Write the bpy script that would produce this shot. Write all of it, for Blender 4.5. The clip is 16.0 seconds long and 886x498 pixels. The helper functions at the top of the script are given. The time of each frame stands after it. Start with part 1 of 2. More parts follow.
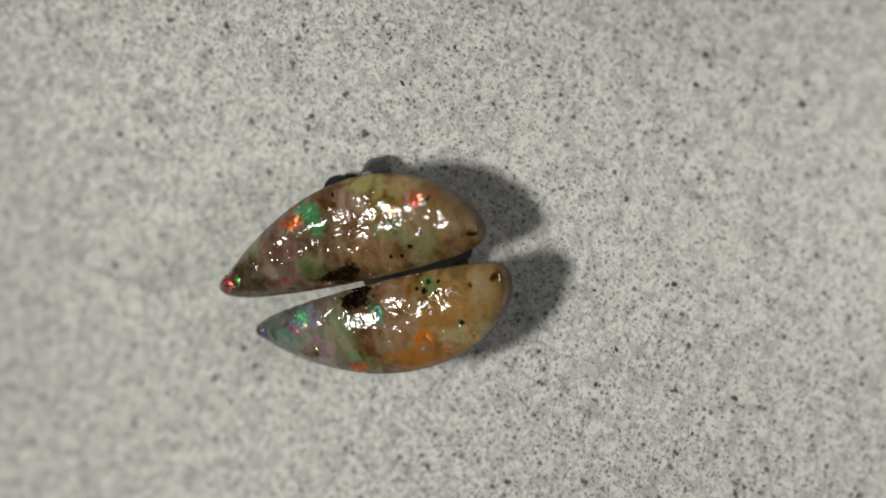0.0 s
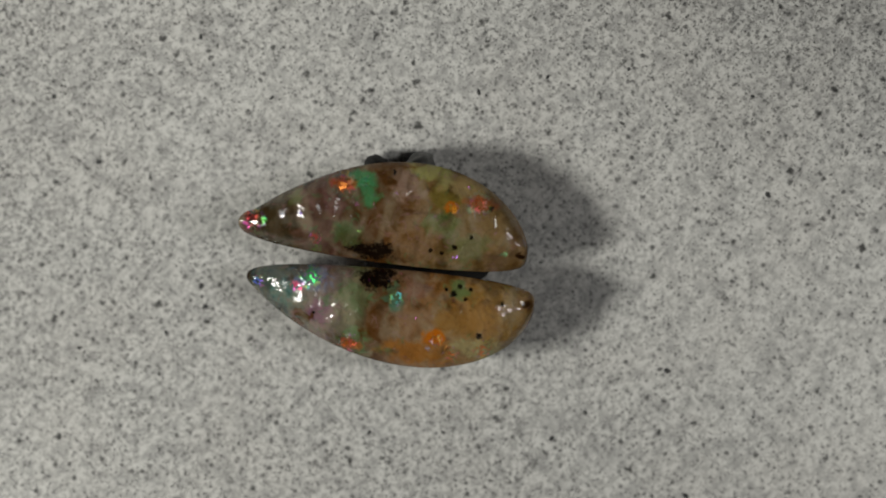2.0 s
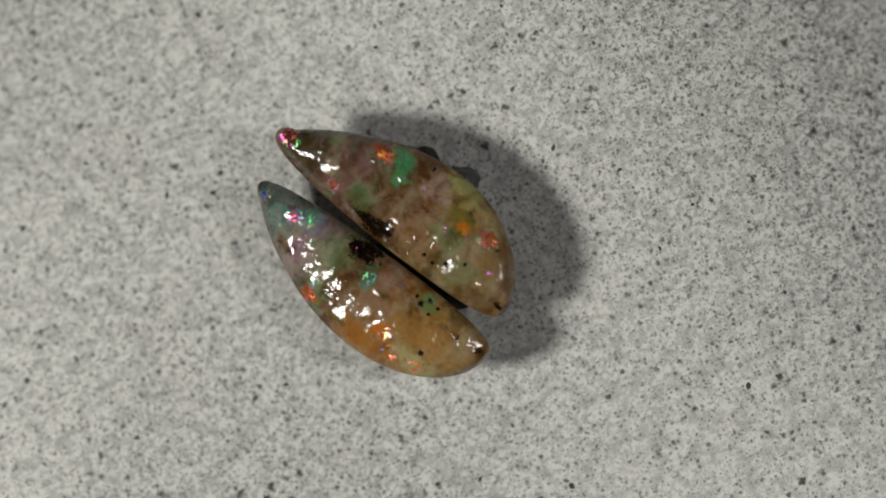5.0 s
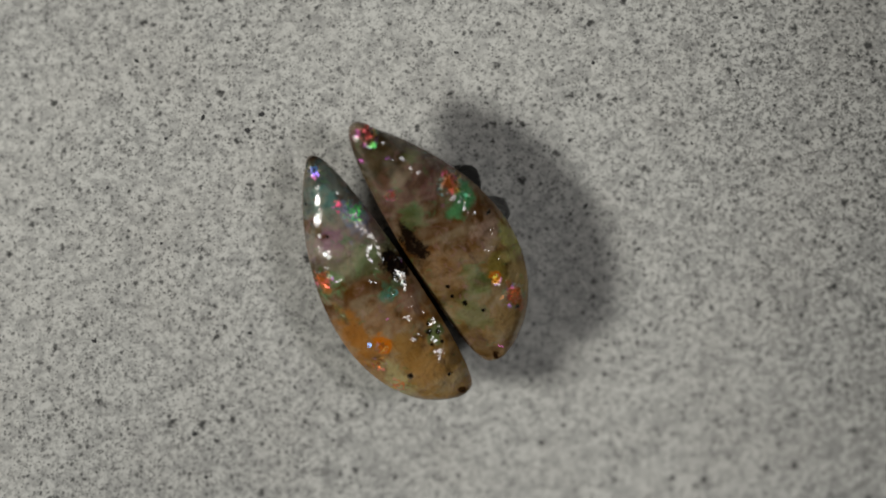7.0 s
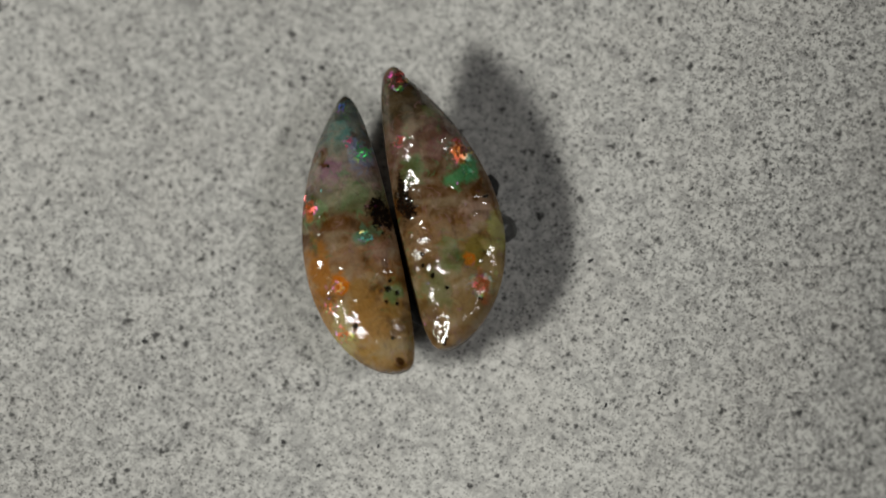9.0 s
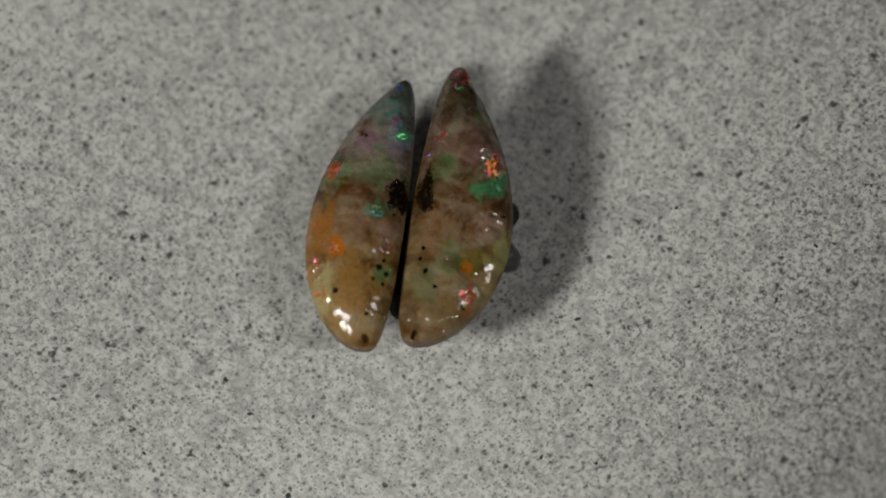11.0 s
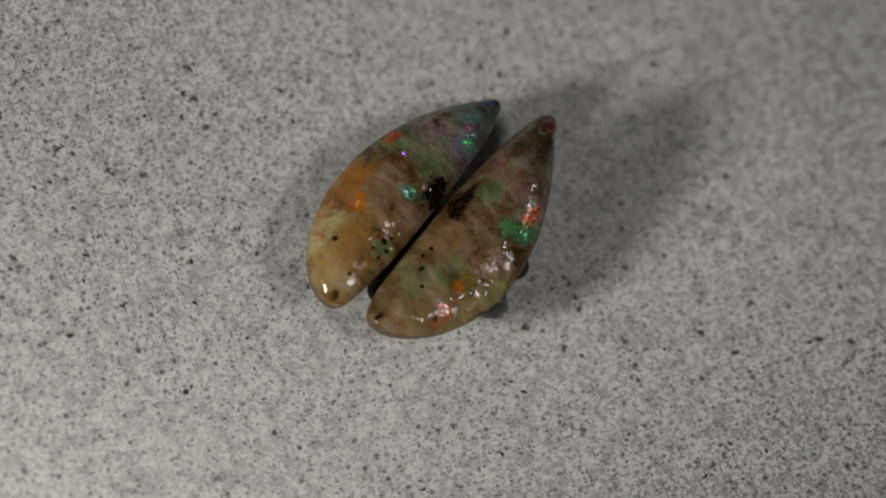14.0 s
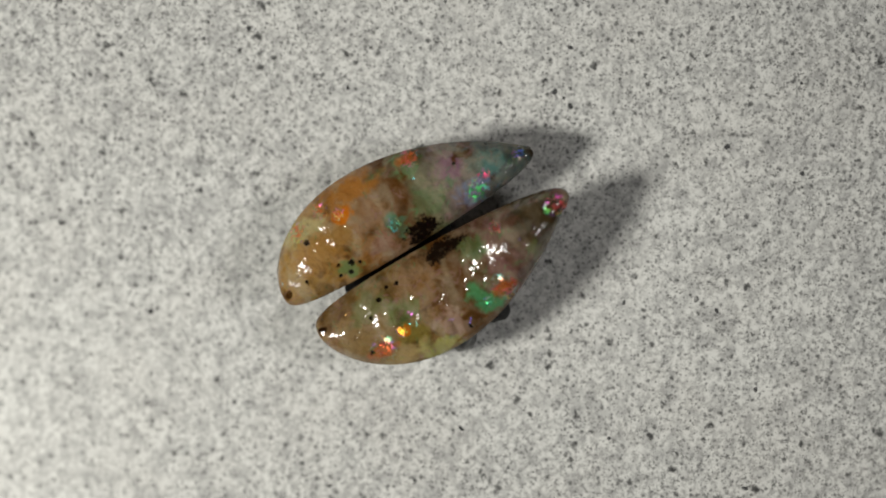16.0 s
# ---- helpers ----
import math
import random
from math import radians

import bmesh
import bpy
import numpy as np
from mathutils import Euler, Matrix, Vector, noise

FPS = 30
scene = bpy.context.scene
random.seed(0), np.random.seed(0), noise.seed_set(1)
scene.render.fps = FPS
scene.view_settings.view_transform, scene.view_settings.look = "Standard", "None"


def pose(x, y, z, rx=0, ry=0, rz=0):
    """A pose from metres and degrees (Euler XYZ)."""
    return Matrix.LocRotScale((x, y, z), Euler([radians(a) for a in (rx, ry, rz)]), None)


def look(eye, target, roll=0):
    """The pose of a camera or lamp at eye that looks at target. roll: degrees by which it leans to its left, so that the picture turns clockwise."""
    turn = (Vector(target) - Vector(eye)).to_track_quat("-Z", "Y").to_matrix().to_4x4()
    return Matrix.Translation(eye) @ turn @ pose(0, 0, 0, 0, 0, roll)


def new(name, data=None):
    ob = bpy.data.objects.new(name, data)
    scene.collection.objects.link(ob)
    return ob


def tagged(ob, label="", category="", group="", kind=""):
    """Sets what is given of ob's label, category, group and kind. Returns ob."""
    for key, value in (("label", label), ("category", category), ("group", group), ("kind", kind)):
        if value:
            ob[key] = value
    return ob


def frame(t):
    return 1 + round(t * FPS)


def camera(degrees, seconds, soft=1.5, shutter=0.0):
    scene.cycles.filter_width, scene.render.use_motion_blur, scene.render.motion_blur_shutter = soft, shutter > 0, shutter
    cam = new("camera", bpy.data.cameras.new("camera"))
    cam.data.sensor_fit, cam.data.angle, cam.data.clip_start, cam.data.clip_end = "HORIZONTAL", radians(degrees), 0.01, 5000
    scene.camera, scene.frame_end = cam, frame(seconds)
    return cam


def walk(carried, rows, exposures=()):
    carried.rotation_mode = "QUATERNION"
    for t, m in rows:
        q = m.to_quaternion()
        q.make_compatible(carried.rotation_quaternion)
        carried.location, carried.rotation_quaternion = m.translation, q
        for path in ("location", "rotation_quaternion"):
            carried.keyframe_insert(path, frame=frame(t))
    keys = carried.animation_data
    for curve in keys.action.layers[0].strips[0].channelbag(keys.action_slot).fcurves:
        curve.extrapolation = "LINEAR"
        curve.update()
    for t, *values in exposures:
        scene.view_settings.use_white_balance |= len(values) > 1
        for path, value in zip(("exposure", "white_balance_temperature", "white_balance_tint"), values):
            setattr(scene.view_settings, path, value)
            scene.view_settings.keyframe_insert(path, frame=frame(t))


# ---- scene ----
MM = 0.001
PX = 0.05 * MM                      # unit of the sheet's own plan
FAR = 9439.1 * PX                   # the lens stands this far above the sheet

cam = camera(9.49, 16.0, soft=1.9)
cam.data.dof.use_dof = True
cam.data.dof.focus_distance = FAR - 5.5 * MM
cam.data.dof.aperture_fstop = 11.0
walk(cam, [(0.0, pose(0, 0, FAR)), (16.0, pose(0, 0, FAR))],
     exposures=[
    (0.0, -0.82), (0.5, -0.92), (1.0, -0.94), (1.5, -1.0), (2.0, -1.04), (2.5, -0.93), (3.0, -0.94), (3.5, -0.88),
    (4.0, -0.82), (6.5, -0.88), (7.0, -0.89), (7.5, -0.99), (8.0, -1.0), (8.5, -0.91), (11.0, -1.02), (11.5, -0.55),
    (12.0, -0.62), (12.5, -0.79), (13.0, -0.55), (13.5, -0.63), (14.0, -0.86), (14.5, -0.66), (15.0, -0.75), (15.5, -0.88), (16.0, -0.59)])

# ---- light ----
TO_LAMP = Vector((-0.735, -0.158, 0.66)).normalized()
world = bpy.data.worlds.new("room_light")
scene.world = world
world.use_nodes = True
world.node_tree.nodes["Background"].inputs["Color"].default_value = (0.97, 1.0, 1.0, 1)
world.node_tree.nodes["Background"].inputs["Strength"].default_value = 0.0359

lamp_data = bpy.data.lights.new("desk_lamp", "AREA")
lamp_data.shape, lamp_data.size, lamp_data.energy = "DISK", 0.06, 1.319
lamp_data.color = (0.985, 0.97, 0.885)
lamp = new("desk_lamp", lamp_data)
lamp.matrix_world = look(tuple(TO_LAMP * 0.286), (0, 0, 0))

# a second lamp on the other side, farther off: it shades the sheet round the stones and mirrors in them
second_data = bpy.data.lights.new("second_lamp", "AREA")
second_data.shape, second_data.size, second_data.energy = "DISK", 0.110, 1.624
second_data.color = (1.0, 0.98, 0.94)
second_lamp = new("second_lamp", second_data)
second_lamp.matrix_world = look(tuple(Vector((0.557, -0.001, 0.831)) * 0.601), (0, 0, 0))


# ---- how the sheet rocks and turns ----
# seconds, lean (degrees) beside the even rocking, turn (degrees) beside the even turning
SWAY = [(0.0, 0.75, -0.03), (0.5, 0.94, -0.23), (1.0, 0.12, -0.05), (1.5, 0.82, 0.06), (2.0, 0.66, -0.09),
        (2.5, 0.17, -0.02), (3.0, -0.28, 0.18), (3.5, 0.1, 0.09), (4.0, 0.08, -0.07), (4.2, 1.37, 0.18),
        (6.3, 0.2, 0.26), (6.5, -1.72, 0.12), (7.0, -0.89, -0.11), (7.5, -0.85, 0.42), (8.0, 0.41, -0.18),
        (8.5, -1.56, -0.35), (8.7, 0.16, -0.32), (10.8, 0.36, 0.45), (11.0, -0.74, 0.15), (11.5, -0.58, -0.48),
        (12.0, -1.09, -0.08), (12.5, -0.65, 0.35), (13.0, 0.49, -0.45), (13.5, -0.12, -0.04), (14.0, -0.33, 0.54),
        (14.5, 0.62, -0.46), (15.0, 0.58, -0.04), (15.5, 0.25, 0.45), (16.0, 0.72, -0.25)]
ROCK_PERIOD, ROCK_AXIS = 1.54, radians(141.825)


def sheet_pose(t):
    """Where the sheet is at t seconds: it turns evenly and rocks on an axis of its own."""
    ts = [r[0] for r in SWAY]
    w = 2 * math.pi * t / ROCK_PERIOD
    lean = 4.4545 + 19.5599 * math.cos(w) + 3.0828 * math.sin(w) + float(np.interp(t, ts, [r[1] for r in SWAY]))
    turn = -71.724 + 10.26106 * t + float(np.interp(t, ts, [r[2] for r in SWAY]))
    x = -65.574 + 5.1292 * t - 0.1849 * t * t
    y = -2.888 - 1.2116 * t + 0.1806 * t * t
    axis = Vector((math.cos(ROCK_AXIS), -math.sin(ROCK_AXIS), 0))
    base = Vector((1.15958, 0.24569, 0))
    m = (Matrix.Rotation(radians(base.length), 4, base.normalized()) @ Matrix.Rotation(radians(-turn), 4, "Z")
         @ Matrix.Rotation(radians(lean), 4, axis))
    return Matrix.Translation((x * PX, -y * PX, 0)) @ m


def sheet_height(x, y):
    """Height of the bent sheet over its own plan, all in metres."""
    u, v = x / (500 * PX), -y / (500 * PX)
    return -100 * PX * (-0.357 * u * u - 0.0843 * v * v + 0.376 * u * v - 0.2467 * u + 0.1952 * v)


# ---- materials ----
def material(name):
    m = bpy.data.materials.new(name)
    m.use_nodes = True
    return m, m.node_tree.nodes, m.node_tree.links, m.node_tree.nodes["Principled BSDF"]


class Graph:
    """Short hand for building a node graph."""

    def __init__(self, m):
        self.n, self.l = m.node_tree.nodes, m.node_tree.links

    def node(self, kind, **values):
        nd = self.n.new(kind)
        for key, value in values.items():
            if key in nd.inputs:
                self.put(nd.inputs[key], value)
        return nd

    def put(self, socket, value):
        if isinstance(value, bpy.types.NodeSocket):
            self.l.new(value, socket)
        else:
            socket.default_value = value

    def math(self, op, a, b=0.0, clamp=False):
        nd = self.n.new("ShaderNodeMath")
        nd.operation, nd.use_clamp = op, clamp
        self.put(nd.inputs[0], a)
        self.put(nd.inputs[1], b)
        return nd.outputs[0]

    def smooth(self, value, lo, hi, out_lo=0.0, out_hi=1.0):
        nd = self.n.new("ShaderNodeMapRange")
        nd.interpolation_type = "SMOOTHSTEP"
        for k, v in enumerate((value, lo, hi, out_lo, out_hi)):
            self.put(nd.inputs[k], v)
        return nd.outputs[0]

    def mix(self, factor, a, b):
        nd = self.n.new("ShaderNodeMix")
        nd.data_type = "RGBA"
        self.put(nd.inputs[0], factor)
        self.put(nd.inputs[6], a if isinstance(a, bpy.types.NodeSocket) else (*a, 1))
        self.put(nd.inputs[7], b if isinstance(b, bpy.types.NodeSocket) else (*b, 1))
        return nd.outputs[2]

    def noise(self, where, scale, detail=2.0, rough=0.5, distort=0.0):
        nd = self.node("ShaderNodeTexNoise", Vector=where, Scale=scale, Detail=detail, Roughness=rough, Distortion=distort)
        return nd.outputs["Fac"]

    def cells(self, where, scale, feature="F1", randomness=1.0):
        nd = self.n.new("ShaderNodeTexVoronoi")
        nd.feature = feature
        self.put(nd.inputs["Vector"], where)
        self.put(nd.inputs["Scale"], scale)
        self.put(nd.inputs["Randomness"], randomness)
        return nd

    def place_mm(self):
        co = self.n.new("ShaderNodeTexCoord").outputs["Object"]
        nd = self.n.new("ShaderNodeVectorMath")
        nd.operation = "SCALE"
        self.l.new(co, nd.inputs[0])
        nd.inputs["Scale"].default_value = 1000.0
        return nd.outputs[0]


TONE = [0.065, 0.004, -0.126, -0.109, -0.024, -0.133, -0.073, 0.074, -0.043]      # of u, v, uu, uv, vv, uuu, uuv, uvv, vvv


def speckled_sheet_material():
    m, n, l, p = material("speckled_grey_sheet")
    g = Graph(m)
    mm = g.place_mm()
    broad = g.noise(mm, 0.10, 3.0, 0.6)
    # specks grow denser towards one end; brightness the lamps don't account for is put into tone too: stops over the
    # plan, in units of 25 mm
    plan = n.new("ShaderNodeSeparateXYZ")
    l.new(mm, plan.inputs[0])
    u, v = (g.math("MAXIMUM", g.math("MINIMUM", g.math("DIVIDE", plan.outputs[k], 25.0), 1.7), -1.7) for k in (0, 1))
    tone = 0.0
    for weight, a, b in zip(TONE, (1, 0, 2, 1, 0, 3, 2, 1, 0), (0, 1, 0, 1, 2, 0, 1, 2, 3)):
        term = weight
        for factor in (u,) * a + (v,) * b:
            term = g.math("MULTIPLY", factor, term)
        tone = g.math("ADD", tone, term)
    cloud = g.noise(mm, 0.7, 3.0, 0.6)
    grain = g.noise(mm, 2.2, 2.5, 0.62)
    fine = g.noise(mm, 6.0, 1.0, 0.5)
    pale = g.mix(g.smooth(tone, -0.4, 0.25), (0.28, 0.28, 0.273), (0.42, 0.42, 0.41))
    col = g.mix(g.smooth(grain, 0.37, 0.59), pale, (0.59, 0.59, 0.575))
    col = g.mix(g.math("MULTIPLY", g.smooth(fine, 0.5, 0.66), 0.35), col, (0.62, 0.62, 0.60))
    col = g.mix(g.smooth(broad, 0.35, 0.7, 0.0, 0.22), col, (0.5, 0.48, 0.455))
    col = g.mix(g.smooth(cloud, 0.42, 0.68, 0.0, 0.5), col, (0.24, 0.24, 0.24))
    flecks = g.smooth(g.noise(mm, 1.7, 4.0, 0.75), 0.57, 0.66)
    col = g.mix(g.math("MULTIPLY", flecks, g.smooth(tone, -0.5, 0.3, 0.95, 0.4)), col, (0.06, 0.06, 0.06))
    for scale, lo, hi, keep, dark, depth in ((3.4, 0.26, 0.46, 0.45, 0.10, 0.7), (2.3, 0.2, 0.5, 0.56, 0.08, 0.75), (1.4, 0.14, 0.42, 0.68, 0.05, 0.85),
                                             (0.75, 0.12, 0.32, 0.8, 0.03, 0.9)):
        wob = n.new("ShaderNodeTexNoise")
        g.put(wob.inputs["Vector"], mm)
        wob.inputs["Scale"].default_value = scale * 2.6
        off = n.new("ShaderNodeVectorMath")
        off.operation = "MULTIPLY_ADD"
        l.new(wob.outputs["Color"], off.inputs[0])
        off.inputs[1].default_value = (0.75 / scale,) * 3
        l.new(mm, off.inputs[2])
        v = g.cells(off.outputs[0], scale)
        size = n.new("ShaderNodeSeparateColor")
        l.new(v.outputs["Color"], size.inputs[0])
        spot = g.smooth(v.outputs["Distance"], g.math("MULTIPLY", size.outputs[1], lo), g.math("MULTIPLY", g.math("ADD", size.outputs[1], 0.25), hi), 1.0, 0.0)
        live = g.math("GREATER_THAN", size.outputs[0], g.math("ADD", g.math("MULTIPLY", tone, 0.3), keep))
        col = g.mix(g.math("MULTIPLY", g.math("MULTIPLY", spot, live), depth), col, (dark, dark, dark))
    # the fitted light-to-dark falloff scales the whole colour, not only the specks
    toned = n.new("ShaderNodeVectorMath")
    toned.operation = "SCALE"
    l.new(col, toned.inputs[0])
    l.new(g.math("POWER", 2.0, g.math("MULTIPLY", tone, 0.62)), toned.inputs["Scale"])
    l.new(toned.outputs[0], p.inputs["Base Color"])
    p.inputs["Roughness"].default_value = 0.85
    p.inputs["Specular IOR Level"].default_value = 0.12
    bump = g.node("ShaderNodeBump", Height=g.math("ADD", grain, cloud), Strength=0.25, Distance=0.00006)
    l.new(bump.outputs[0], p.inputs["Normal"])
    return m


def speck_material():
    m, n, l, p = material("dark_speck")
    g = Graph(m)
    k = g.noise(g.place_mm(), 14.0)
    l.new(g.mix(g.smooth(k, 0.3, 0.7), (0.012, 0.012, 0.013), (0.05, 0.05, 0.052)), p.inputs["Base Color"])
    p.inputs["Roughness"].default_value = 0.7
    return m


def putty_material(name, a, b, rough):
    m, n, l, p = material(name)
    g = Graph(m)
    mm = g.place_mm()
    k = g.noise(mm, 1.4, 4.0, 0.6)
    l.new(g.mix(g.smooth(k, 0.3, 0.7), a, b), p.inputs["Base Color"])
    p.inputs["Roughness"].default_value = rough
    bump = g.node("ShaderNodeBump", Height=g.noise(mm, 3.0, 3.0), Strength=0.5, Distance=0.0002)
    l.new(bump.outputs[0], p.inputs["Normal"])
    return m


def table_material():
    m, n, l, p = material("dull_tabletop")
    g = Graph(m)
    k = g.noise(g.place_mm(), 0.05, 4.0)
    l.new(g.mix(k, (0.10, 0.095, 0.09), (0.16, 0.15, 0.14)), p.inputs["Base Color"])
    p.inputs["Roughness"].default_value = 0.7
    return m


def opal_material(name, ramp, clouds, marks, pits, flashes, seed, side):
    """Precious opal: a milky brown body, clouds and marks of colour (mm from the tip and towards the curved side), small
    pits, and flakes inside that flash one hue each when they mirror a lamp."""
    m, n, l, p = material(name)
    g = Graph(m)
    mm = g.place_mm()
    shift = n.new("ShaderNodeVectorMath")
    shift.operation = "ADD"
    l.new(mm, shift.inputs[0])
    shift.inputs[1].default_value = (seed * 13.7, seed * 7.1, seed * 3.3)
    sh = shift.outputs[0]
    xyz = n.new("ShaderNodeSeparateXYZ")
    l.new(mm, xyz.inputs[0])
    x, y = xyz.outputs[0], g.math("MULTIPLY", xyz.outputs[1], side)
    swirl = n.new("ShaderNodeTexNoise")
    g.put(swirl.inputs["Vector"], sh)
    swirl.inputs["Scale"].default_value, swirl.inputs["Detail"].default_value, swirl.inputs["Distortion"].default_value = 0.55, 2.5, 0.8
    drift = n.new("ShaderNodeSeparateColor")
    l.new(swirl.outputs["Color"], drift.inputs[0])
    ox = g.math("ADD", x, g.math("MULTIPLY", g.math("SUBTRACT", drift.outputs[0], 0.5), 3.0))
    oy = g.math("ADD", y, g.math("MULTIPLY", g.math("SUBTRACT", drift.outputs[1], 0.5), 3.0))
    r = n.new("ShaderNodeValToRGB")
    g.put(r.inputs[0], g.math("DIVIDE", ox, 25.35))
    while len(r.color_ramp.elements) < len(ramp):
        r.color_ramp.elements.new(0.5)
    for e, (at, c) in zip(r.color_ramp.elements, ramp):
        e.position, e.color = at, (*c, 1)
    col = r.outputs[0]
    # soft clouds of light and dark in the milky body, and thin films of colour
    haze = g.noise(sh, 0.6, 1.5, 0.5, 0.9)
    col = g.mix(g.smooth(haze, 0.54, 0.72, 0.0, 0.35), col, (0.47, 0.38, 0.31))
    col = g.mix(g.smooth(haze, 0.46, 0.3, 0.0, 0.55), col, (0.12, 0.062, 0.025))
    uneven = g.math("MULTIPLY", g.math("SUBTRACT", g.noise(sh, 0.8, 1.5, 0.5, 0.6), 0.5), 1.7)
    for px, py, rx, ry, c, strong in clouds:
        dx, dy = g.math("DIVIDE", g.math("SUBTRACT", ox, px), rx), g.math("DIVIDE", g.math("SUBTRACT", oy, py), ry)
        d = g.math("SQRT", g.math("ADD", g.math("MULTIPLY", dx, dx), g.math("MULTIPLY", dy, dy)))
        col = g.mix(g.smooth(g.math("ADD", d, uneven), 0.72, 1.3, strong, 0.0), col, c)
    # lens-shaped cells of the silica: deep in the middle, paler where they meet
    bent = n.new("ShaderNodeVectorMath")
    bent.operation = "MULTIPLY_ADD"
    l.new(swirl.outputs["Color"], bent.inputs[0])
    bent.inputs[1].default_value = (2.4, 2.4, 1.0)
    l.new(sh, bent.inputs[2])
    lens = g.cells(bent.outputs[0], 0.42, "DISTANCE_TO_EDGE")
    col = g.mix(g.smooth(lens.outputs["Distance"], 0.25, 0.02, 0.0, 0.25), col, (0.47, 0.4, 0.38))
    col = g.mix(g.smooth(lens.outputs["Distance"], 0.15, 0.5, 0.0, 0.35), col, (0.17, 0.1, 0.035))
    film = g.math("ABSOLUTE", g.math("SUBTRACT", g.noise(sh, 0.5, 2.0, 0.5, 1.2), 0.52))
    hues = g.mix(g.smooth(g.noise(sh, 0.3), 0.44, 0.56), (0.17, 0.34, 0.2), (0.4, 0.26, 0.3))
    col = g.mix(g.math("MULTIPLY", g.smooth(film, 0.0, 0.04, 0.5, 0.0), g.smooth(g.noise(sh, 0.9), 0.42, 0.58)), col, hues)
    # milky veils, drawn out across the stone
    drawn_out = n.new("ShaderNodeVectorMath")
    drawn_out.operation = "MULTIPLY"
    l.new(sh, drawn_out.inputs[0])
    drawn_out.inputs[1].default_value = (1.0, 0.45, 0.6)
    veil = g.noise(drawn_out.outputs[0], 0.62, 1.0, 0.5, 0.3)
    col = g.mix(g.smooth(veil, 0.5, 0.68, 0.0, 0.38), col, (0.5, 0.46, 0.41))
    col = g.mix(g.smooth(veil, 0.47, 0.32, 0.0, 0.4), col, (0.14, 0.085, 0.03))
    ragged = g.math("MULTIPLY", g.math("SUBTRACT", g.noise(sh, 2.4, 3.0, 0.7), 0.5), 2.2)
    mx, my = (g.math("ADD", g.math("MULTIPLY", a, 0.5), g.math("MULTIPLY", b, 0.5)) for a, b in ((x, ox), (y, oy)))
    for px, py, rx, ry, c, strong in marks:
        dx, dy = g.math("DIVIDE", g.math("SUBTRACT", mx, px), rx), g.math("DIVIDE", g.math("SUBTRACT", my, py), ry)
        d = g.math("SQRT", g.math("ADD", g.math("MULTIPLY", dx, dx), g.math("MULTIPLY", dy, dy)))
        d = g.math("ADD", d, g.math("ADD", uneven, g.math("MULTIPLY", ragged, 1.1 if sum(c) < 0.08 else 0.3)))
        col = g.mix(g.smooth(d, 0.55, 1.25, strong, 0.0), col, c)
    vein = g.math("ABSOLUTE", g.math("SUBTRACT", g.noise(sh, 0.45, 3.0, 0.55, 1.5), 0.44))
    col = g.mix(g.smooth(vein, 0.0, 0.016, 0.2, 0.0), col, (0.08, 0.04, 0.016))
    mottle = g.noise(sh, 2.2, 2.0, 0.6)
    col = g.mix(g.smooth(mottle, 0.5, 0.74, 0.0, 0.1), col, (0.11, 0.065, 0.035))
    col = g.mix(g.smooth(mottle, 0.46, 0.3, 0.0, 0.12), col, (0.5, 0.41, 0.33))
    dots = g.cells(sh, 0.62)
    live = n.new("ShaderNodeSeparateColor")
    l.new(dots.outputs["Color"], live.inputs[0])
    pit = g.math("MULTIPLY", g.smooth(dots.outputs["Distance"], 0.05, 0.1, 1.0, 0.0), g.math("GREATER_THAN", live.outputs[0], 0.9))
    for px, py, pr in pits:
        dx, dy = g.math("SUBTRACT", x, px), g.math("SUBTRACT", y, py)
        d = g.math("SQRT", g.math("ADD", g.math("MULTIPLY", dx, dx), g.math("MULTIPLY", dy, dy)))
        pit = g.math("MAXIMUM", pit, g.smooth(g.math("ADD", d, g.math("MULTIPLY", ragged, 0.3)), 0.5 * pr, 1.2 * pr, 0.95, 0.0))
    col = g.mix(g.math("MULTIPLY", pit, 0.93), col, (0.022, 0.014, 0.008))
    deep = n.new("ShaderNodeGamma")
    deep.inputs["Gamma"].default_value = 1.55
    l.new(col, deep.inputs["Color"])
    tint = n.new("ShaderNodeMix")
    tint.data_type, tint.blend_type = "RGBA", "MULTIPLY"
    tint.inputs[0].default_value = 1.0
    l.new(deep.outputs[0], tint.inputs[6])
    tint.inputs[7].default_value = (0.81, 0.82, 0.68, 1)
    l.new(tint.outputs[2], p.inputs["Base Color"])
    p.inputs["Roughness"].default_value = 0.09
    p.inputs["IOR"].default_value = 1.46
    p.inputs["Subsurface Weight"].default_value = 0.15
    p.inputs["Subsurface Radius"].default_value = (0.0012, 0.0008, 0.0005)
    p.inputs["Subsurface Scale"].default_value = 1.0
    # polished but wavy skin: broad waves, and in places scratches and small dents left by the wheel
    wave = g.noise(sh, 0.36, 1.0, 0.5)
    ripple = g.noise(sh, 0.95, 2.0, 0.5, 0.5)
    drawn = n.new("ShaderNodeVectorMath")
    drawn.operation = "MULTIPLY"
    l.new(sh, drawn.inputs[0])
    drawn.inputs[1].default_value = (0.45, 1.9, 1.0)
    scratch = g.noise(drawn.outputs[0], 1.5, 2.0, 0.55)
    rough_spots = g.smooth(g.noise(sh, 0.4, 2.0), 0.5, 0.62)
    small = g.noise(sh, 3.0, 1.0, 0.5)
    height = g.math("ADD", g.math("MULTIPLY", wave, 1.5), g.math("MULTIPLY", ripple, 0.42))
    height = g.math("ADD", height, g.math("MULTIPLY", rough_spots, g.math("ADD", g.math("MULTIPLY", scratch, 0.12), g.math("MULTIPLY", small, 0.07))))
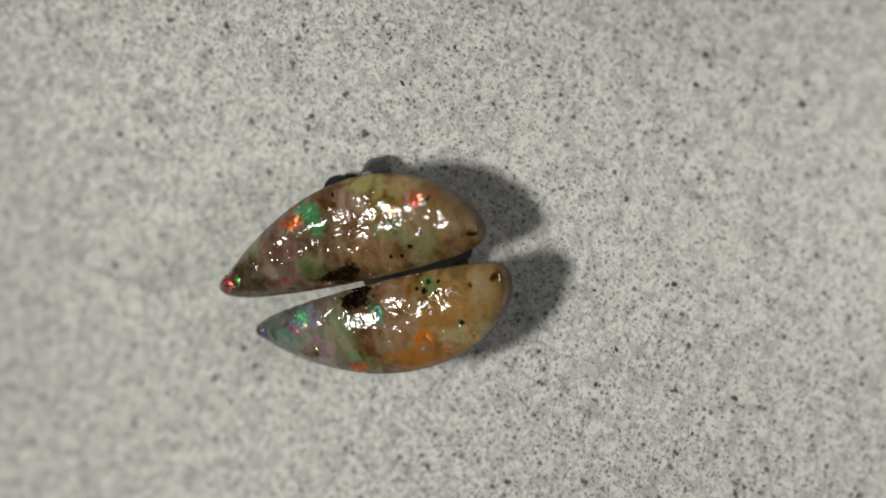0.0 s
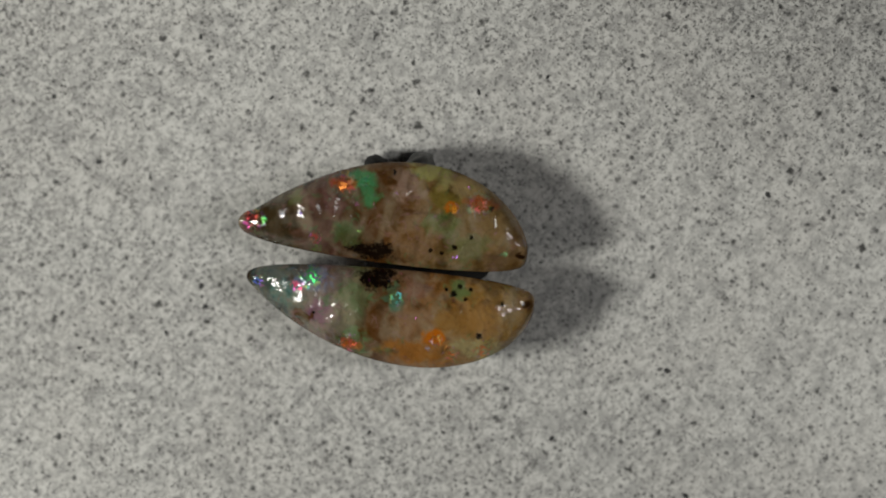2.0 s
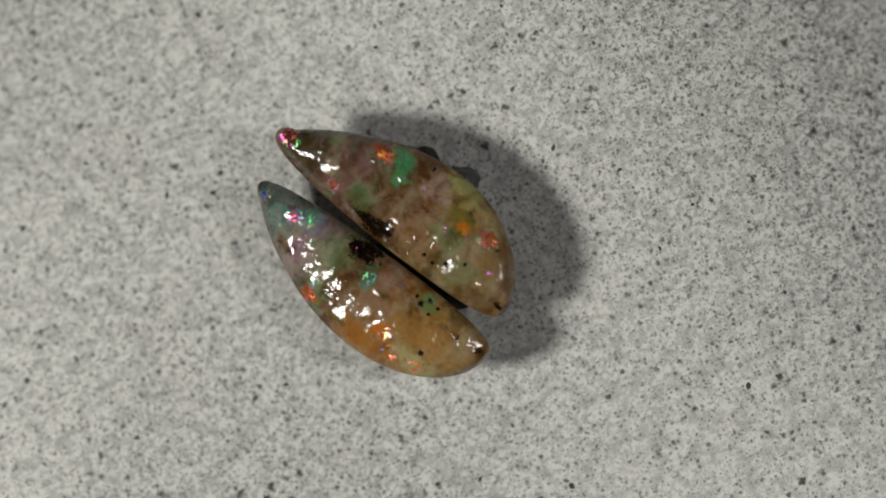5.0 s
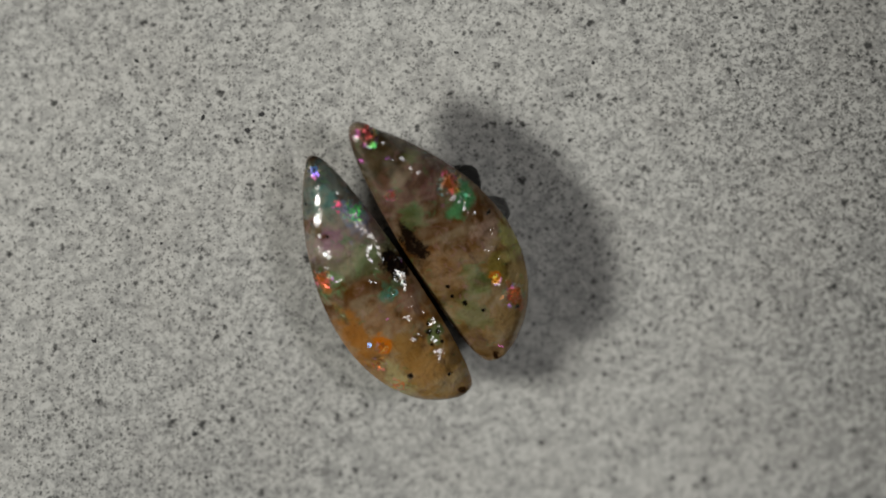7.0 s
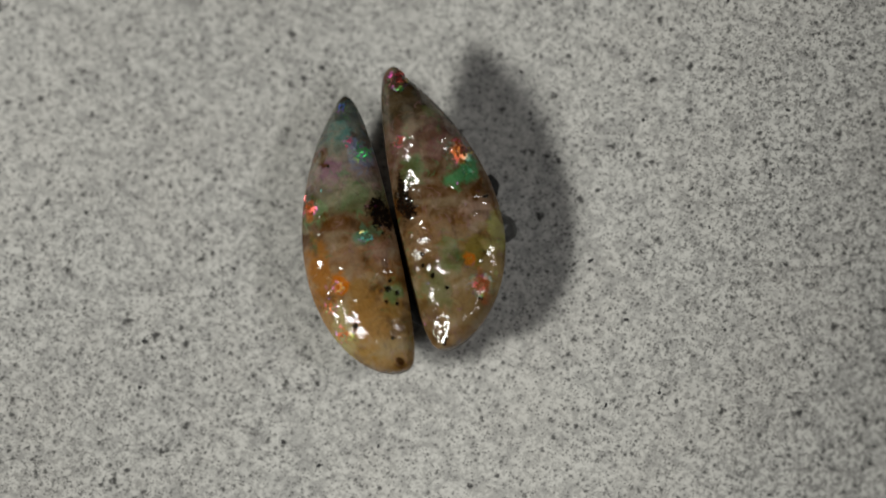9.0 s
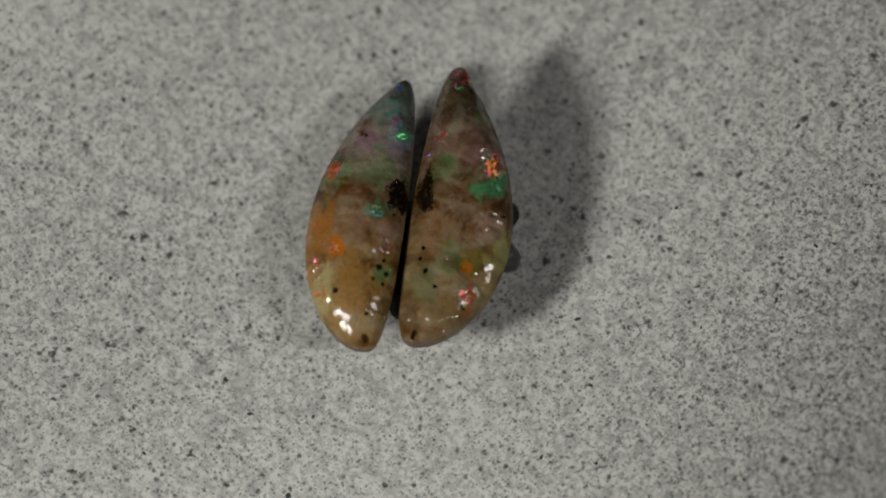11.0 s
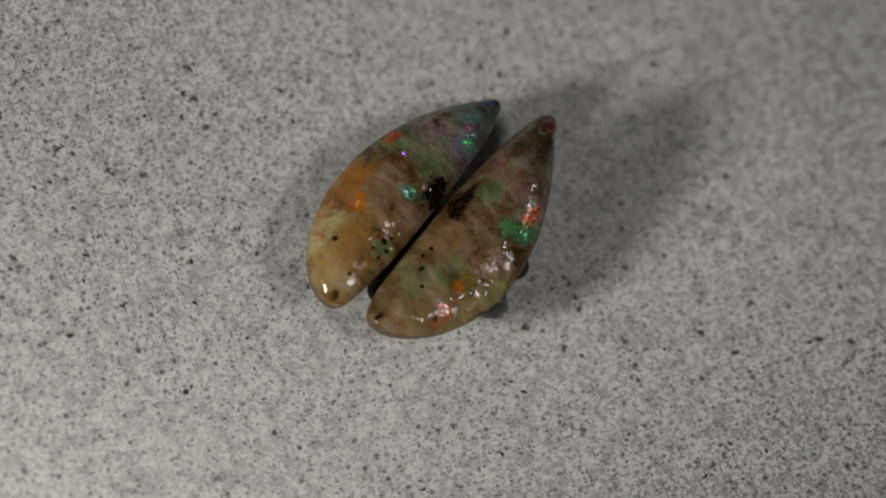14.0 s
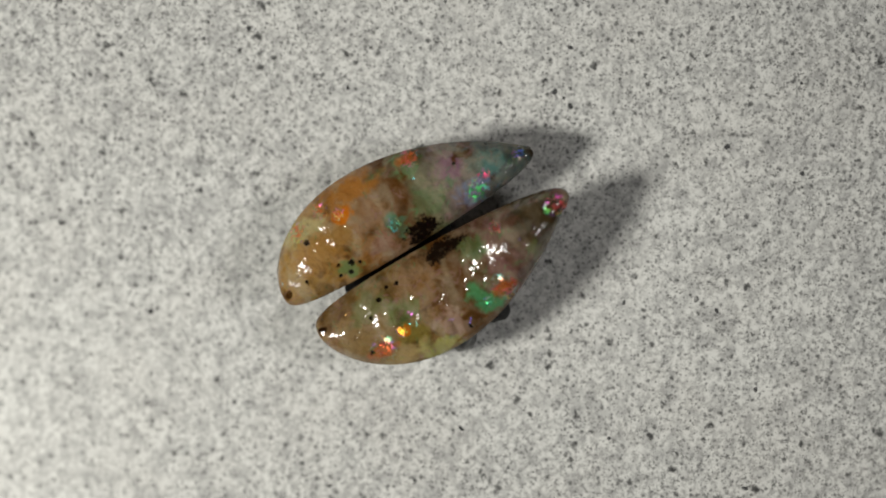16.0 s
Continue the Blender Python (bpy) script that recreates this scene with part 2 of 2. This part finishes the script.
    height = g.math("SUBTRACT", height, g.math("MULTIPLY", pit, 0.6))
    skin = g.node("ShaderNodeBump", Height=height, Strength=1.0, Distance=0.0004)
    l.new(skin.outputs[0], p.inputs["Normal"])
    # flakes of colour
    stretch = n.new("ShaderNodeVectorMath")
    stretch.operation = "MULTIPLY"
    l.new(sh, stretch.inputs[0])
    stretch.inputs[1].default_value = (1.0, 0.8, 0.6)
    flake = g.cells(stretch.outputs[0], 1.7)
    rgb = n.new("ShaderNodeSeparateColor")
    l.new(flake.outputs["Color"], rgb.inputs[0])
    hue = n.new("ShaderNodeCombineColor")
    hue.mode = "HSV"
    l.new(rgb.outputs[2], hue.inputs[0])
    hue.inputs[1].default_value, hue.inputs[2].default_value = 0.8, 1.0
    tilt = n.new("ShaderNodeVectorMath")
    tilt.operation = "SUBTRACT"
    l.new(flake.outputs["Color"], tilt.inputs[0])
    tilt.inputs[1].default_value = (0.5, 0.5, 0.5)
    face = n.new("ShaderNodeNewGeometry").outputs["Normal"]

    def tilted(amount):
        more = n.new("ShaderNodeVectorMath")
        more.operation = "MULTIPLY_ADD"
        l.new(tilt.outputs[0], more.inputs[0])
        more.inputs[1].default_value = (amount,) * 3
        l.new(face, more.inputs[2])
        unit = n.new("ShaderNodeVectorMath")
        unit.operation = "NORMALIZE"
        l.new(more.outputs[0], unit.inputs[0])
        return unit.outputs[0]

    gloss = n.new("ShaderNodeBsdfAnisotropic")
    l.new(hue.outputs[0], gloss.inputs["Color"])
    gloss.inputs["Roughness"].default_value = 0.2
    l.new(tilted(1.25), gloss.inputs["Normal"])
    patchy = g.smooth(g.noise(sh, 1.5, 2.0, 0.6), 0.58, 0.66)
    weight = g.math("MULTIPLY", g.math("MULTIPLY", patchy, g.math("GREATER_THAN", rgb.outputs[0], 0.6)), 0.1)
    both = n.new("ShaderNodeMixShader")
    l.new(weight, both.inputs[0])
    l.new(p.outputs[0], both.inputs[1])
    l.new(gloss.outputs[0], both.inputs[2])
    # places that play in one colour over many angles
    play = n.new("ShaderNodeBsdfAnisotropic")
    play.inputs["Roughness"].default_value = 0.42
    l.new(tilted(0.7), play.inputs["Normal"])
    shine, amount = hue.outputs[0], 0.0
    broken = g.smooth(g.noise(sh, 2.6, 2.0, 0.6), 0.44, 0.54)
    for fx, fy, fr, fc in flashes:
        dx, dy = g.math("SUBTRACT", x, fx), g.math("SUBTRACT", y, fy)
        d = g.math("SQRT", g.math("ADD", g.math("MULTIPLY", dx, dx), g.math("MULTIPLY", dy, dy)))
        zone = g.smooth(g.math("ADD", d, g.math("MULTIPLY", ragged, 0.4)), 0.4 * fr, 1.15 * fr, 1.0, 0.0)
        shine = g.mix(g.math("MULTIPLY", zone, 0.88), shine, fc)
        amount = g.math("MAXIMUM", amount, g.math("MULTIPLY", zone, broken))
    l.new(shine, play.inputs["Color"])
    last = n.new("ShaderNodeMixShader")
    l.new(g.math("MULTIPLY", amount, 0.7), last.inputs[0])
    l.new(both.outputs[0], last.inputs[1])
    l.new(play.outputs[0], last.inputs[2])
    l.new(last.outputs[0], n["Material Output"].inputs["Surface"])
    return m


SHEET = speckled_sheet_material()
SPECK = speck_material()
TABLE = table_material()
# nearly black, so that it also stands in for the shade between the stones
BLACK_PUTTY = putty_material("black_putty", (0.003, 0.003, 0.003), (0.008, 0.008, 0.008), 0.85)
GREY_PUTTY = putty_material("grey_putty", (0.03, 0.03, 0.03), (0.07, 0.07, 0.068), 0.4)

# colour along each stone, from its pointed tip to its blunt end
RAMP_ROSY = [(0.0, (0.16, 0.10, 0.09)), (0.1, (0.13, 0.12, 0.10)), (0.2, (0.14, 0.11, 0.085)), (0.3, (0.24, 0.14, 0.135)),
             (0.4, (0.20, 0.14, 0.09)), (0.5, (0.22, 0.12, 0.055)), (0.6, (0.33, 0.22, 0.13)), (0.72, (0.30, 0.22, 0.12)),
             (0.85, (0.36, 0.26, 0.15)), (1.0, (0.34, 0.23, 0.13))]
RAMP_BLUE = [(0.0, (0.10, 0.11, 0.13)), (0.1, (0.15, 0.19, 0.21)), (0.2, (0.18, 0.21, 0.23)), (0.28, (0.26, 0.19, 0.25)),
             (0.38, (0.22, 0.24, 0.16)), (0.47, (0.19, 0.10, 0.04)), (0.56, (0.35, 0.23, 0.16)), (0.66, (0.38, 0.22, 0.10)),
             (0.78, (0.45, 0.29, 0.13)), (0.9, (0.50, 0.36, 0.19)), (1.0, (0.42, 0.28, 0.13))]
# x from the tip, y towards the curved side, radii (mm), colour, strength
CLOUDS_ROSY = [(0.9, 0.1, 1.2, 1.2, (0.20, 0.09, 0.09), 0.8), (3.6, -0.4, 2.0, 1.2, (0.12, 0.11, 0.085), 0.8),
               (5.4, 2.4, 1.1, 0.8, (0.20, 0.24, 0.12), 0.85), (7.2, 2.3, 1.7, 1.3, (0.27, 0.16, 0.17), 0.85),
               (6.6, -0.5, 1.4, 1.0, (0.24, 0.155, 0.14), 0.8), (9.3, 0.0, 1.3, 1.0, (0.18, 0.25, 0.14), 0.8),
               (12.6, 1.9, 1.9, 1.8, (0.19, 0.1, 0.035), 0.95), (14.3, 4.6, 1.3, 1.5, (0.47, 0.35, 0.33), 0.85),
               (15.3, 0.0, 2.0, 1.6, (0.34, 0.22, 0.13), 0.8), (16.8, 6.0, 2.2, 1.1, (0.50, 0.50, 0.25), 0.85),
               (18.0, 1.4, 1.8, 1.0, (0.24, 0.29, 0.15), 0.8), (20.2, -0.2, 1.8, 1.2, (0.27, 0.29, 0.18), 0.75)]
MARKS_ROSY = [(10.5, 4.7, 1.5, 0.8, (0.16, 0.42, 0.26), 0.75), (11.2, 3.5, 0.7, 1.2, (0.16, 0.42, 0.26), 0.75), (18.0, 3.5, 1.5, 1.2, (0.32, 0.27, 0.09), 0.7),
              (18.5, 2.9, 0.7, 0.6, (0.58, 0.24, 0.03), 0.9), (20.4, 5.2, 2.6, 1.1, (0.50, 0.40, 0.26), 0.8),
              (22.6, 1.8, 1.9, 1.6, (0.36, 0.27, 0.17), 0.7), (11.9, -1.4, 2.0, 0.8, (0.03, 0.016, 0.009), 0.95),
              (24.9, -0.5, 0.4, 0.4, (0.07, 0.035, 0.012), 0.95), (8.8, 4.2, 1.2, 0.5, (0.55, 0.17, 0.06), 0.7),
              (20.8, 3.6, 1.3, 0.5, (0.55, 0.20, 0.10), 0.6)]
PITS_ROSY = [(19.0, -0.4, 0.2), (17.9, -1.0, 0.14), (20.4, 0.6, 0.13), (21.8, 3.3, 0.22), (16.9, -0.9, 0.18), (13.2, 5.6, 0.2)]
CLOUDS_BLUE = [(0.4, 0.2, 1.1, 1.1, (0.09, 0.085, 0.095), 0.9), (2.5, 0.1, 1.8, 1.4, (0.15, 0.20, 0.23), 0.85),
               (3.8, 0.8, 1.4, 1.3, (0.19, 0.32, 0.34), 0.9), (5.8, -0.5, 1.7, 1.1, (0.27, 0.31, 0.48), 0.9),
               (7.1, 2.3, 1.6, 1.3, (0.36, 0.23, 0.34), 0.9), (5.4, 2.9, 0.9, 0.5, (0.17, 0.09, 0.04), 0.85),
               (10.0, 4.2, 1.2, 1.0, (0.20, 0.33, 0.19), 0.85), (9.9, 0.8, 1.7, 1.1, (0.22, 0.29, 0.18), 0.85),
               (11.9, 3.0, 1.7, 1.4, (0.20, 0.10, 0.03), 0.9), (13.4, 0.5, 0.7, 1.3, (0.18, 0.34, 0.29), 0.9),
               (14.8, -0.6, 1.2, 0.9, (0.36, 0.22, 0.19), 0.8), (15.2, 2.4, 1.7, 1.3, (0.40, 0.27, 0.19), 0.8)]
MARKS_BLUE = [(15.2, 4.9, 2.6, 1.2, (0.46, 0.25, 0.09), 0.85), (18.8, 1.8, 1.8, 1.3, (0.42, 0.26, 0.10), 0.7),
              (17.0, 3.4, 1.1, 0.8, (0.62, 0.25, 0.02), 0.9), (18.9, -0.9, 1.3, 0.8, (0.24, 0.33, 0.18), 0.8),
              (20.9, 4.0, 2.4, 1.0, (0.52, 0.47, 0.33), 0.8), (21.2, 1.2, 1.9, 1.5, (0.47, 0.31, 0.16), 0.7),
              (11.7, -1.3, 1.6, 0.95, (0.025, 0.013, 0.007), 0.97), (24.6, -0.5, 0.3, 0.3, (0.09, 0.045, 0.015), 0.85),
              (9.6, 4.9, 1.0, 0.4, (0.55, 0.18, 0.05), 0.7)]
PITS_BLUE = [(18.3, -0.6, 0.3), (19.4, -0.3, 0.2), (19.7, -1.1, 0.16), (18.7, -1.3, 0.22), (20.9, 2.8, 0.27), (22.6, -0.2, 0.14),
             (17.6, -0.9, 0.18)]
# x, y, radius (mm), hue
FLASH_ROSY = [(1.3, 0.3, 1.0, (1.0, 0.05, 0.12)), (2.1, 0.2, 0.5, (0.2, 0.9, 0.15)), (8.9, 4.1, 1.2, (1.0, 0.22, 0.05)),
              (20.7, 3.5, 1.1, (1.0, 0.14, 0.06)), (10.6, 4.6, 0.5, (0.1, 0.8, 0.4)), (18.6, 2.9, 0.5, (1.0, 0.45, 0.03)),
              (6.9, -0.8, 0.6, (0.9, 0.1, 0.12))]
FLASH_BLUE = [(5.7, -0.7, 1.1, (0.08, 1.0, 0.12)), (1.1, 0.4, 0.55, (0.15, 0.15, 1.0)), (9.5, 4.8, 0.9, (1.0, 0.2, 0.05)),
              (21.3, 4.0, 0.9, (1.0, 0.16, 0.06)), (18.6, 4.6, 0.7, (1.0, 0.25, 0.05)), (17.2, 3.6, 0.5, (1.0, 0.4, 0.03)), (4.6, 0.3, 0.6, (1.0, 0.08, 0.25)),
              (13.4, 0.4, 0.6, (0.1, 0.8, 0.6))]
BACK = putty_material("host_rock", (0.05, 0.028, 0.014), (0.14, 0.085, 0.045), 0.45)
ROSY_OPAL = opal_material("rosy_opal", RAMP_ROSY, CLOUDS_ROSY, MARKS_ROSY, PITS_ROSY, FLASH_ROSY, 1.0, 1.0)
BLUE_OPAL = opal_material("blue_tipped_opal", RAMP_BLUE, CLOUDS_BLUE, MARKS_BLUE, PITS_BLUE, FLASH_BLUE, 2.0, -1.0)


# ---- building ----
def part(name, bm, mat, parent=None, label=""):
    me = bpy.data.meshes.new(name)
    bm.to_mesh(me)
    bm.free()
    me.materials.append(mat)
    for f in me.polygons:
        f.use_smooth = True
    ob = new(name, me)
    if parent:
        ob.parent = parent
    return tagged(ob, label)


def tabletop():
    bm = bmesh.new()
    bmesh.ops.create_cube(bm, size=1, matrix=Matrix.LocRotScale((0, 0, -0.1), None, (1.6, 1.2, 0.03)))
    bmesh.ops.bevel(bm, geom=bm.edges[:], offset=0.004, segments=2, affect="EDGES")
    tagged(part("floor", bm, TABLE), "dull brown-grey tabletop far below the sheet", "tabletop", kind="structure")


def speckled_sheet():
    """A thin stiff sheet, bent like a shallow trough, with rounded corners."""
    half, steps, thick, corner = 58 * MM, 116, 1.4 * MM, 10 * MM
    bm = bmesh.new()
    rows = []
    for low in (0, 1):
        grid = []
        for i in range(steps + 1):
            line = []
            for j in range(steps + 1):
                x, y = (2 * i / steps - 1) * half, (2 * j / steps - 1) * half
                ax, ay = max(abs(x) - half + corner, 0), max(abs(y) - half + corner, 0)
                d = math.hypot(ax, ay)
                if d > corner:
                    x -= math.copysign(ax * (1 - corner / d), x)
                    y -= math.copysign(ay * (1 - corner / d), y)
                line.append(bm.verts.new((x, y, sheet_height(x, y) - low * thick)))
            grid.append(line)
        rows.append(grid)
    top, under = rows
    for i in range(steps):
        for j in range(steps):
            bm.faces.new((top[i][j], top[i + 1][j], top[i + 1][j + 1], top[i][j + 1]))
            bm.faces.new((under[i][j], under[i][j + 1], under[i + 1][j + 1], under[i + 1][j]))
    rim = ([(k, 0) for k in range(steps)] + [(steps, k) for k in range(steps)]
           + [(k, steps) for k in range(steps, 0, -1)] + [(0, k) for k in range(steps, 0, -1)])
    for (a, b), (c, d) in zip(rim, rim[1:] + rim[:1]):
        bm.faces.new((top[a][b], under[a][b], under[c][d], top[c][d]))
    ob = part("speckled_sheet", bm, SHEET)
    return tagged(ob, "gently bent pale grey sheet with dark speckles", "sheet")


# larger dark specks on the sheet, mm in its plan
SPECKS = [(-17.28, 32.56), (-15.23, -7.42), (7.19, -33.0), (23.27, -21.68), (20.17, -7.72), (24.23, -5.22), (29.14, -15.24),
          (2.92, 26.03), (2.57, 17.79), (14.41, 3.85), (-15.09, 11.71), (-22.8, 10.34), (-19.55, 12.11), (23.38, 9.82),
          (26.35, 21.54), (-20.17, -16.31), (36.42, -10.6), (14.48, 17.04), (-26.69, 14.27), (9.52, 29.76), (26.9, 15.64),
          (-6.37, -30.05), (-27.98, 6.17), (-23.19, 1.02), (-11.48, 26.3), (-5.46, -20.31), (-25.41, 17.31), (5.56, -24.54),
          (-19.06, -20.3), (-9.43, 32.93), (19.19, -0.1), (17.97, 29.22), (-2.03, -32.8), (2.46, -17.77), (-29.16, -7.4),
          (27.77, 1.73), (-1.85, -21.17), (-15.9, 12.3), (-14.4, 12.3), (-15.6, 10.9)]


def specks(sheet):
    """Flat, ragged dark grains bedded in the sheet."""
    rng = random.Random(4)
    meshes = []
    for k in range(6):
        bm = bmesh.new()
        rim = [(math.cos(a), math.sin(a)) for a in (2 * math.pi * i / 11 for i in range(11))]
        size = [rng.uniform(0.65, 1.2) for _ in rim]
        ring = [bm.verts.new((x * s, y * s, 0)) for (x, y), s in zip(rim, size)]
        crown = [bm.verts.new((x * s * 0.7, y * s * 0.7, 0.12)) for (x, y), s in zip(rim, size)]
        for i in range(11):
            j = (i + 1) % 11
            bm.faces.new((ring[i], ring[j], crown[j], crown[i]))
        bm.faces.new(crown)
        me = bpy.data.meshes.new("speck")
        bm.to_mesh(me)
        bm.free()
        me.materials.append(SPECK)
        meshes.append(me)
    for k, (x, y) in enumerate(SPECKS):
        ob = new("speck", meshes[k % 6])
        ob.parent = sheet
        r = rng.uniform(0.2, 0.33) * MM
        x, y = x * MM, y * MM
        e = 0.5 * MM
        nx = (sheet_height(x + e, y) - sheet_height(x - e, y)) / (2 * e)
        ny = (sheet_height(x, y + e) - sheet_height(x, y - e)) / (2 * e)
        turn = Vector((-nx, -ny, 1)).to_track_quat("Z", "Y").to_matrix().to_4x4()
        ob.matrix_basis = (Matrix.Translation((x, y, sheet_height(x, y) - 0.01 * MM)) @ turn
                           @ Matrix.Rotation(rng.uniform(0, 6), 4, "Z") @ Matrix.Diagonal((r, r * rng.uniform(0.6, 1), r, 1)))


def opal(side, outer, inner, tip_z, mid_z, end_z, lean, crest, mat, label, seed):
    """A half-heart stone, 25 mm long: x runs from the pointed tip to the blunt end, side * y towards the curved edge.
    outer, inner: size and two powers of the outline on either side. lean: how much lower the curved edge lies than the middle. crest: a swelling behind the tip. A polished face over a rough brown back."""
    length, rings, around = 25.35 * MM, 110, 72
    half_turn = around // 2
    loops = []
    for i in range(rings + 1):
        s = 0.5 - 0.5 * math.cos(math.pi * (0.006 + 0.988 * i / rings))
        wo = outer[0] * s ** outer[1] * (1 - s) ** outer[2] * PX
        wi = inner[0] * s ** inner[1] * (1 - s) ** inner[2] * PX
        near_end = min(1.0, (s / 0.035) ** 0.5, ((1 - s) / 0.02) ** 0.5)
        wo, wi = max(wo, 19 * PX * near_end), max(wi, 13 * PX * near_end)
        mid, half = (wo - wi) / 2, (wo + wi) / 2
        body = min(1, half / (70 * PX)) ** 0.7
        up, down = 31 * PX * body * (1 + crest * math.exp(-((s - 0.22) / 0.12) ** 2)), 68 * PX * body
        z = (tip_z * (1 - s) ** 2 + mid_z * 2 * s * (1 - s) + end_z * s * s) * PX
        loop = []
        for k in range(around):
            a = 2 * math.pi * k / around
            c, q = math.cos(a), math.sin(a)
            across = math.copysign(abs(c) ** 0.78, c)
            y = mid + half * across * (1 if q >= 0 else 1 - 0.14 * abs(q) ** 0.8)
            h = up * max(0.0, 1 - abs(across) ** 2.5) ** 0.8 if q >= 0 else -down * abs(q) ** 0.6
            h -= lean * across * body * PX
            x = s * length
            lump = noise.noise(Vector((x, y, seed)) * 330) * 0.05 + noise.noise(Vector((x, y, seed)) * 900) * 0.012
            h += lump * MM * max(q, 0) ** 0.5
            loop.append(Vector((x, side * y, z + h)))
        loops.append(loop)
    whole = tagged(new("opal"), label, "gemstone", group="pair of matched opals")
    for name, ks, m, words in (("polished_face", range(0, half_turn + 1), mat, ""),
                               ("rough_back", range(half_turn, around + 1), BACK, "rough dark brown host-rock back")):
        bm = bmesh.new()
        vs = [[bm.verts.new(loop[k % around]) for k in ks] for loop in loops]
        for a, b in zip(vs, vs[1:]):
            for k in range(len(a) - 1):
                bm.faces.new((a[k], a[k + 1], b[k + 1], b[k]))
        bm.faces.new(vs[0])
        bm.faces.new(vs[-1])
        bmesh.ops.recalc_face_normals(bm, faces=bm.faces[:])
        if sum(f.normal.z * f.calc_area() for f in bm.faces) * (1 if name == "polished_face" else -1) < 0:
            bmesh.ops.reverse_faces(bm, faces=bm.faces[:])
        part(name, bm, m, whole, words)
    return whole


def putty_lump(x, y, top, rx, ry, mat, label, seed):
    """A hand-pressed lump between the sheet and a stone."""
    bm = bmesh.new()
    bmesh.ops.create_icosphere(bm, subdivisions=4, radius=1)
    foot = sheet_height(x, y)
    tall = (top - foot) / 2
    for v in bm.verts:
        p = v.co.copy()
        k = 1 + 0.16 * noise.noise(p * 1.7 + Vector((seed, 0, 0))) + 0.06 * noise.noise(p * 5 + Vector((0, seed, 0)))
        flat = max(-0.82, min(0.82, p.z)) / 0.82
        v.co = Vector((p.x * rx * k, p.y * ry * k, tall + flat * tall))
    return tagged(part("putty_lump", bm, mat), label, "putty")


tabletop()
sheet = speckled_sheet()
specks(sheet)


def stone_place(tip, end, side):
    u = Vector((end[0] - tip[0], tip[1] - end[1], 0)).normalized()
    v = Vector((0, 0, 1)).cross(u)
    m = Matrix((u, v, (0, 0, 1))).transposed().to_4x4()
    return Matrix.Translation((tip[0] * PX, -tip[1] * PX, 0)) @ m


rosy = opal(1, (388, 0.95, 0.65), (71, 0.35, 0.2), 150, 138, 128, -6.0, 0.45, ROSY_OPAL,
            "polished opal, brown and rosy with green flashes, glossy wavy skin", 3.0)
blue = opal(-1, (318, 0.82, 0.57), (64, 0.38, 0.2), 100, 148, 124, 10.0, 0.0, BLUE_OPAL,
            "polished opal with blue-grey tip and honey-brown blunt end", 8.0)
CARRIED = [(sheet, Matrix.Identity(4)),
           (rosy, stone_place((-147, -261), (130, 169), 1)),
           (blue, stone_place((-217, -191), (52, 237), -1))]
for x, y, top, rx, ry, mat, label in (
        (72, -130, 92, 22, 26, BLACK_PUTTY, "black putty lump under the rosy opal"),
        (112, -74, 84, 36, 26, GREY_PUTTY, "dark grey putty lump under the rosy opal"),
        # two wide lumps added below the gap, their black serving as its deep shade
        (28, 20, 84, 70, 110, BLACK_PUTTY, "black putty added under the rosy opal to darken the gap"),
        (-58, 58, 84, 48, 100, BLACK_PUTTY, "black putty added under the blue-tipped opal to darken the gap")):
    ob = putty_lump(x * PX, -y * PX, top * PX, rx * PX, ry * PX, mat, label, x * 0.37)
    CARRIED.append((ob, Matrix.Translation((x * PX, -y * PX, sheet_height(x * PX, -y * PX) - 0.05 * MM))))


def motions():
    for ob, place in CARRIED:
        walk(ob, [(k / 10, sheet_pose(k / 10) @ place) for k in range(161)])


motions()
